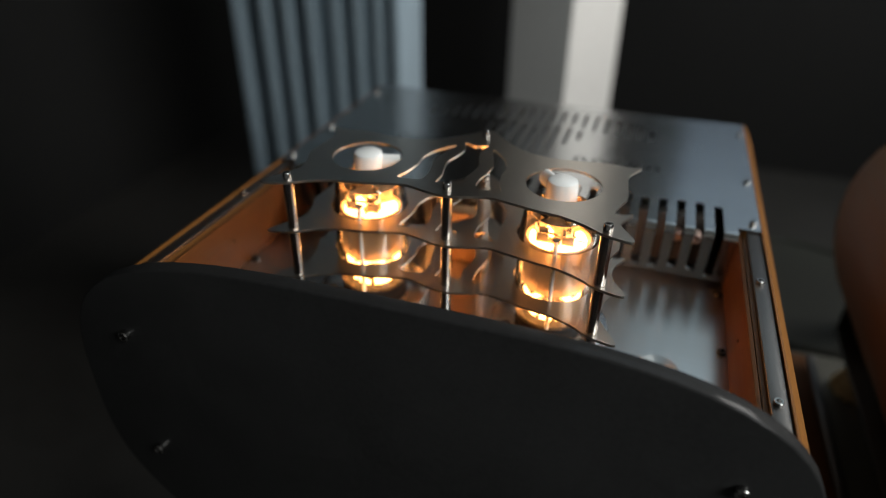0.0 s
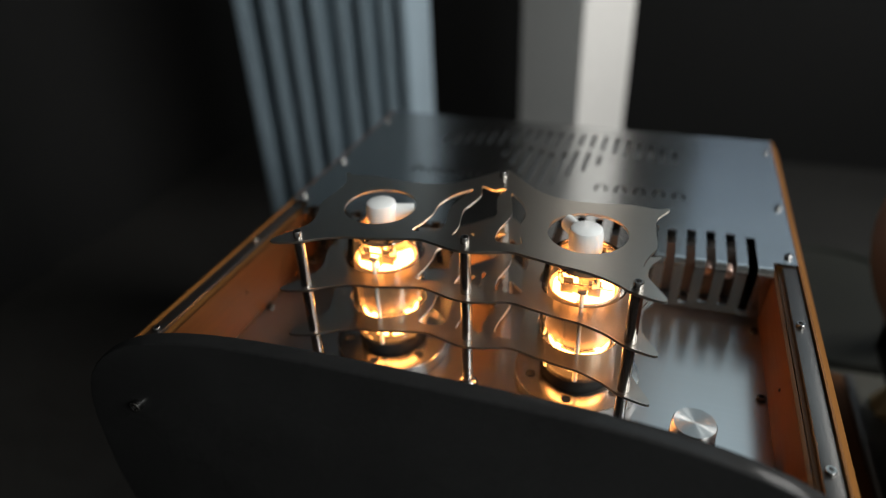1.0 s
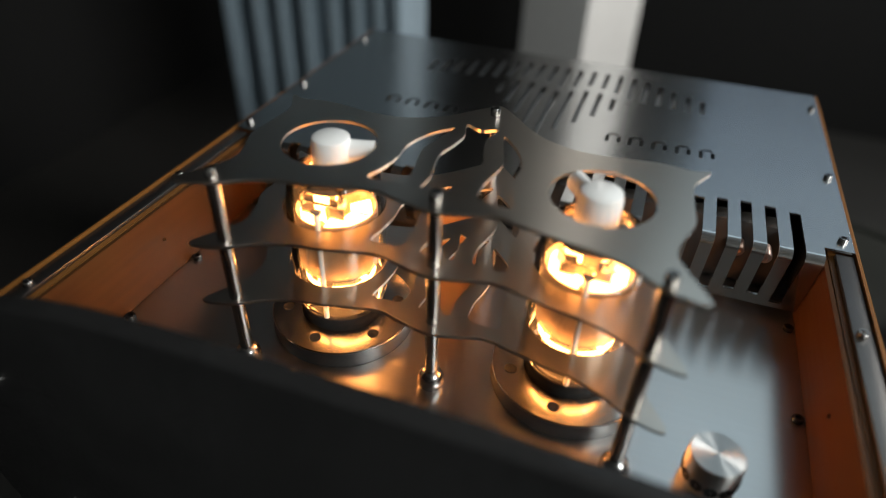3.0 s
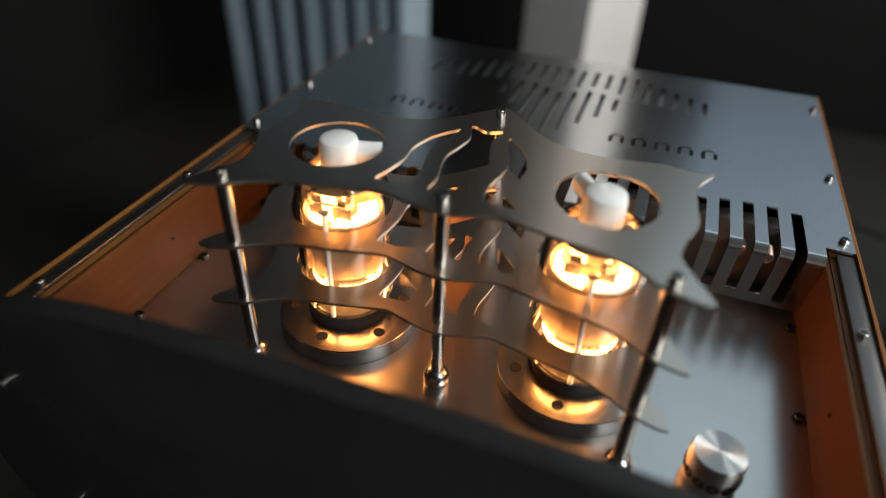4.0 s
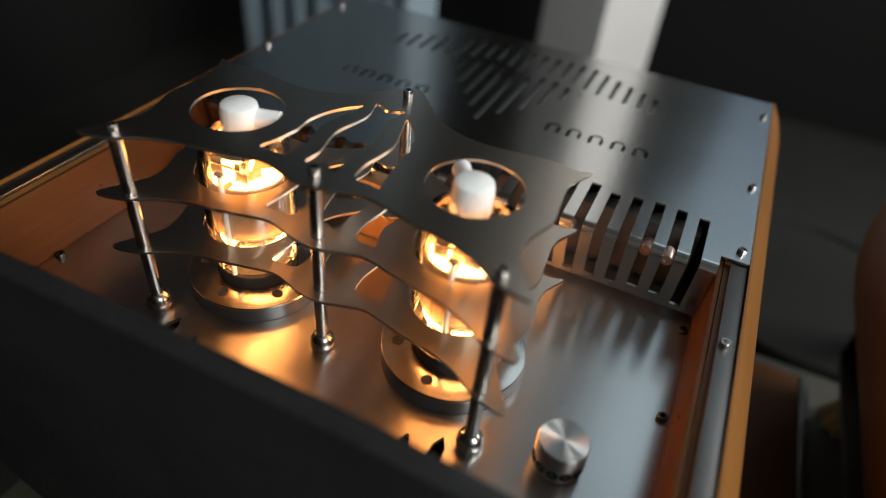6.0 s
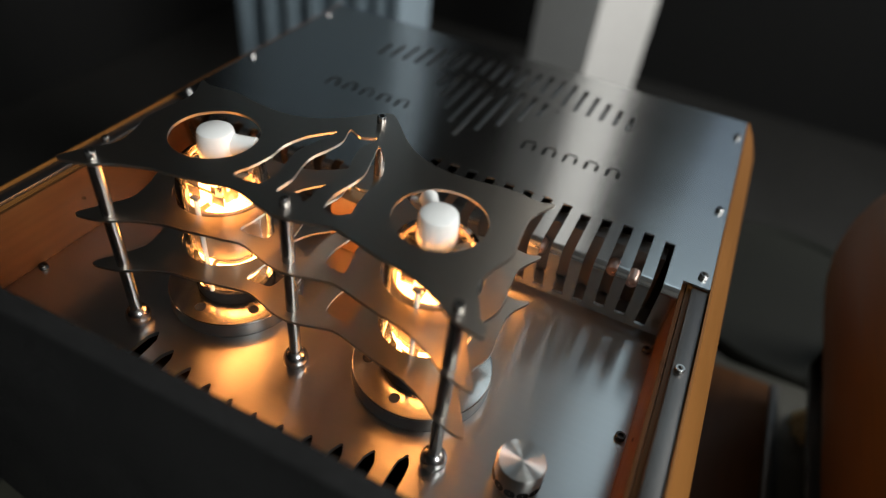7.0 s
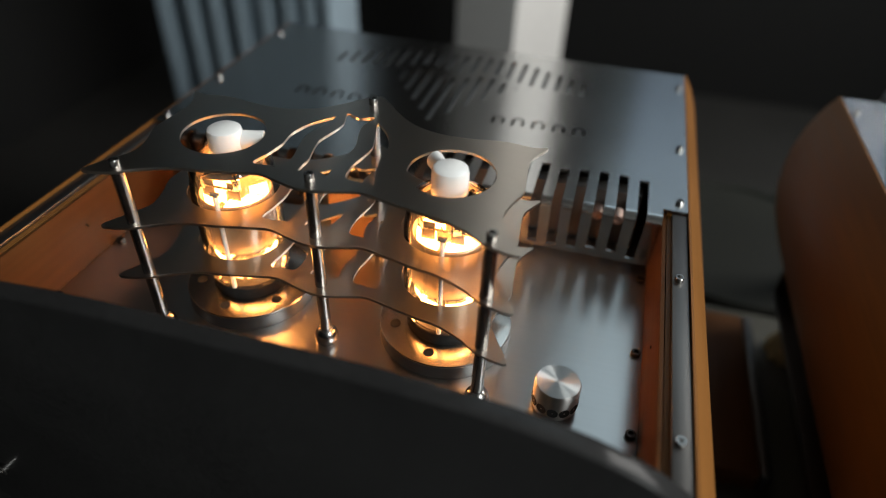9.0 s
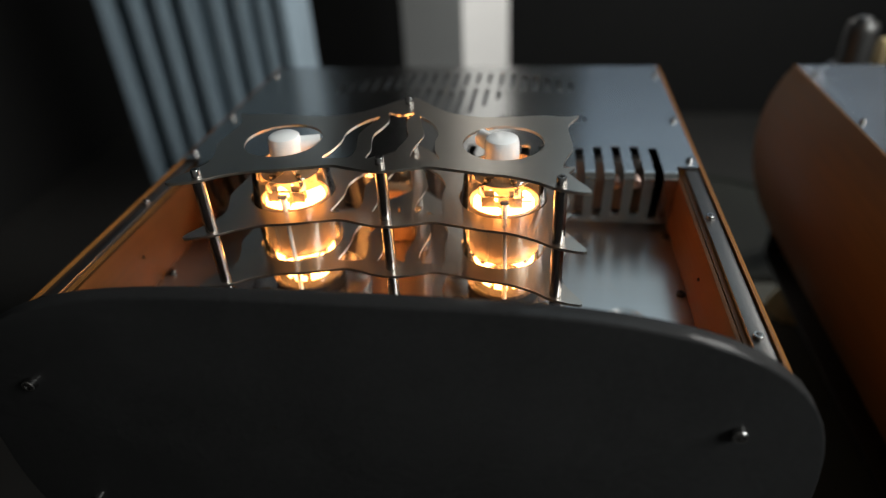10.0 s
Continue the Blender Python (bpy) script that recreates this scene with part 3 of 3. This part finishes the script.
    part("tie_bar", box(-0.0140, 0.0140, -0.0162, -0.0150, 0.0955, 0.0968, 0.0002), STEEL, t, "thin steel bar across the brackets")

    for dx in (-0.0095, 0.0085):
        part("bracket", box(dx - 0.0042, dx + 0.0042, -0.0150, -0.0142, 0.0880, 0.1000, 0.0002), MICA, t, "pale filament bracket")
        part("bracket", box(dx - 0.0042, dx + 0.0042, 0.0130, 0.0138, 0.0880, 0.1000, 0.0002), MICA, t, "pale filament bracket")

    # hot filament seen above and below the anode
    def flame(z0, z1, r, gaps, inner=0.86, wave=0.0011):
        bm = bmesh.new()
        n = 60
        for i in range(n):
            if i % 60 in gaps:
                continue
            a0, a1 = 2 * math.pi * i / n, 2 * math.pi * (i + 1) / n
            up = z1 + wave * math.sin(i * 0.9 + seed)
            q = [bm.verts.new((r * f * math.cos(a), r * f * math.sin(a), z)) for f, z in ((1, z0), (1, up), (inner, up), (inner, z0)) for a in (a0, a1)]
            bm.faces.new((q[0], q[1], q[3], q[2]))
            bm.faces.new((q[2], q[3], q[5], q[4]))
            bm.faces.new((q[4], q[5], q[7], q[6]))
        return bm

    def spokes(z0, z1, r):
        bm = bmesh.new()
        for k in range(4):
            a = 2 * math.pi * (k + 0.15 + 0.3 * rnd.random()) / 4
            c, d = math.cos(a), math.sin(a)
            lo, hi = 0.35 + 0.15 * rnd.random(), 0.97
            own = box(lo * r, hi * r, -0.0007, 0.0007, z0, z1 - 0.0012 * rnd.random(), 0.0002)
            bmesh.ops.rotate(own, verts=own.verts, cent=(0, 0, 0), matrix=Matrix.Rotation(a, 3, "Z"))
            tmp = bpy.data.meshes.new("t")
            own.to_mesh(tmp)
            own.free()
            bm.from_mesh(tmp)
            bpy.data.meshes.remove(tmp)
        return bm

    part("heater_vane", spokes(0.0800, 0.0862, 0.0180), GLOW, t, "white-hot heater vanes")

    part("filament", flame(0.0800, 0.0846, 0.0205, {44, 45} | set(range(8, 23)), 0.50, 0.0005), GLOW, t, "white-hot filament edge")
    part("filament", flame(0.0402, 0.0420, 0.0212, {45, 46} | set(range(4, 26)) | {29, 30, 31}, 0.92, 0.0003), GLOW, t, "white-hot filament edge")
    part("filament", flame(0.0235, 0.0268, 0.0175, {40, 41, 47, 48, 12, 13, 30}), GLOW, t, "glowing lower heater")
    part("top_cap", boot(spout), CERAMIC, t, "white glazed ceramic cap with side spout", (lean, 0, 0))


tube(-0.074, radians(18), 1, 0.0)
tube(0.0715, radians(128), 2, -0.0012)
for x in (-0.074, 0.0715):
    glow_lamp(x, 0.037, 0.19)
    glow_lamp(x, 0.0955, 0.026)


# ---- things on the floor behind ----
def rack():
    """The low stand that carries both amplifiers."""
    r = holder("equipment_stand", "low black equipment stand with a thick shelf", "equipment stand", at=(0.296, 0.17, 0))
    part("shelf", box(-0.58, 0.58, -0.27, 0.285, STAND - 0.03, STAND, 0.003), SHELF, r)
    leg = part("leg", box(-0.025, 0.025, -0.025, 0.025, FZ, STAND - 0.0305, 0.003), BLACK, r, at=(-0.53, -0.22, 0))
    for x, y in ((0.53, -0.22), (-0.53, 0.235), (0.53, 0.235)):
        twin(leg, (x, y, 0))


rack()


def side_table():
    t = holder("round_side_table", "round black pedestal table behind the equipment stand", "side table", at=(0.385, 0.635, FZ))
    part("tabletop", lathe([(0, 0.515), (0.160, 0.515), (0.168, 0.520), (0.168, 0.532), (0.162, 0.538), (0.150, 0.538), (0.146, 0.533), (0, 0.533)], 72), TABLETOP, t)
    part("pedestal", lathe([(0, 0), (0.12, 0), (0.12, 0.012), (0.03, 0.03), (0.025, 0.5), (0.05, 0.5145), (0, 0.5145)], 40), BLACK, t)


side_table()


def supply():
    s = holder("power_supply", "low wooden power supply case with a bare steel edge strip", "power supply", at=(0.315, 0.30, STAND))
    part("case", box(-0.05, 0.05, -0.12, 0.115, 0, 0.024, 0.003), LINING, s)
    part("edge_strip", box(0.0505, 0.060, -0.12, 0.115, 0, 0.026, 0.002), RAILSTEEL, s, "bare steel edge strip")


supply()


def canister():
    c = holder("metal_canister", "tall polished metal canister behind the amplifier", "canister", at=(0.487, 0.56, STAND - 0.0035))
    part("can", lathe([(0, 0), (0.0190, 0), (0.0190, 0.320), (0.0180, 0.327), (0.0160, 0.330), (0.0150, 0.3275), (0.010, 0.3275), (0.0095, 0.333), (0.008, 0.335), (0, 0.335)], 40), RAILSTEEL, c)
    part("collar", lathe([(0.0192, 0.262), (0.028, 0.262), (0.0285, 0.266), (0.028, 0.274), (0.0192, 0.276), (0.0192, 0.262)], 40), RAILSTEEL, c)
    part("terminal", lathe([(0, 0), (0.007, 0), (0.007, 0.27), (0.0085, 0.275), (0.0085, 0.295), (0.006, 0.305), (0, 0.306)], 20, at=(0.0365, 0.012, 0)), BRASS, c, "brass terminal")


canister()


def capacitor():
    """A brown box added on the deck for the orange patch between guard and cover."""
    c = holder("capacitor", "brown box added on the steel deck for an orange patch", "capacitor", at=(-0.022, 0.138, 0.0002))
    part("case", box(-0.024, 0.024, -0.009, 0.008, 0, 0.050, 0.003), CARD, c)
    for x in (-0.012, 0.012):
        part("solder_tag", box(x - 0.002, x + 0.002, -0.0008, 0.0008, 0.0502, 0.0555, 0.0003), STEEL, c, "small steel solder tag")


capacitor()
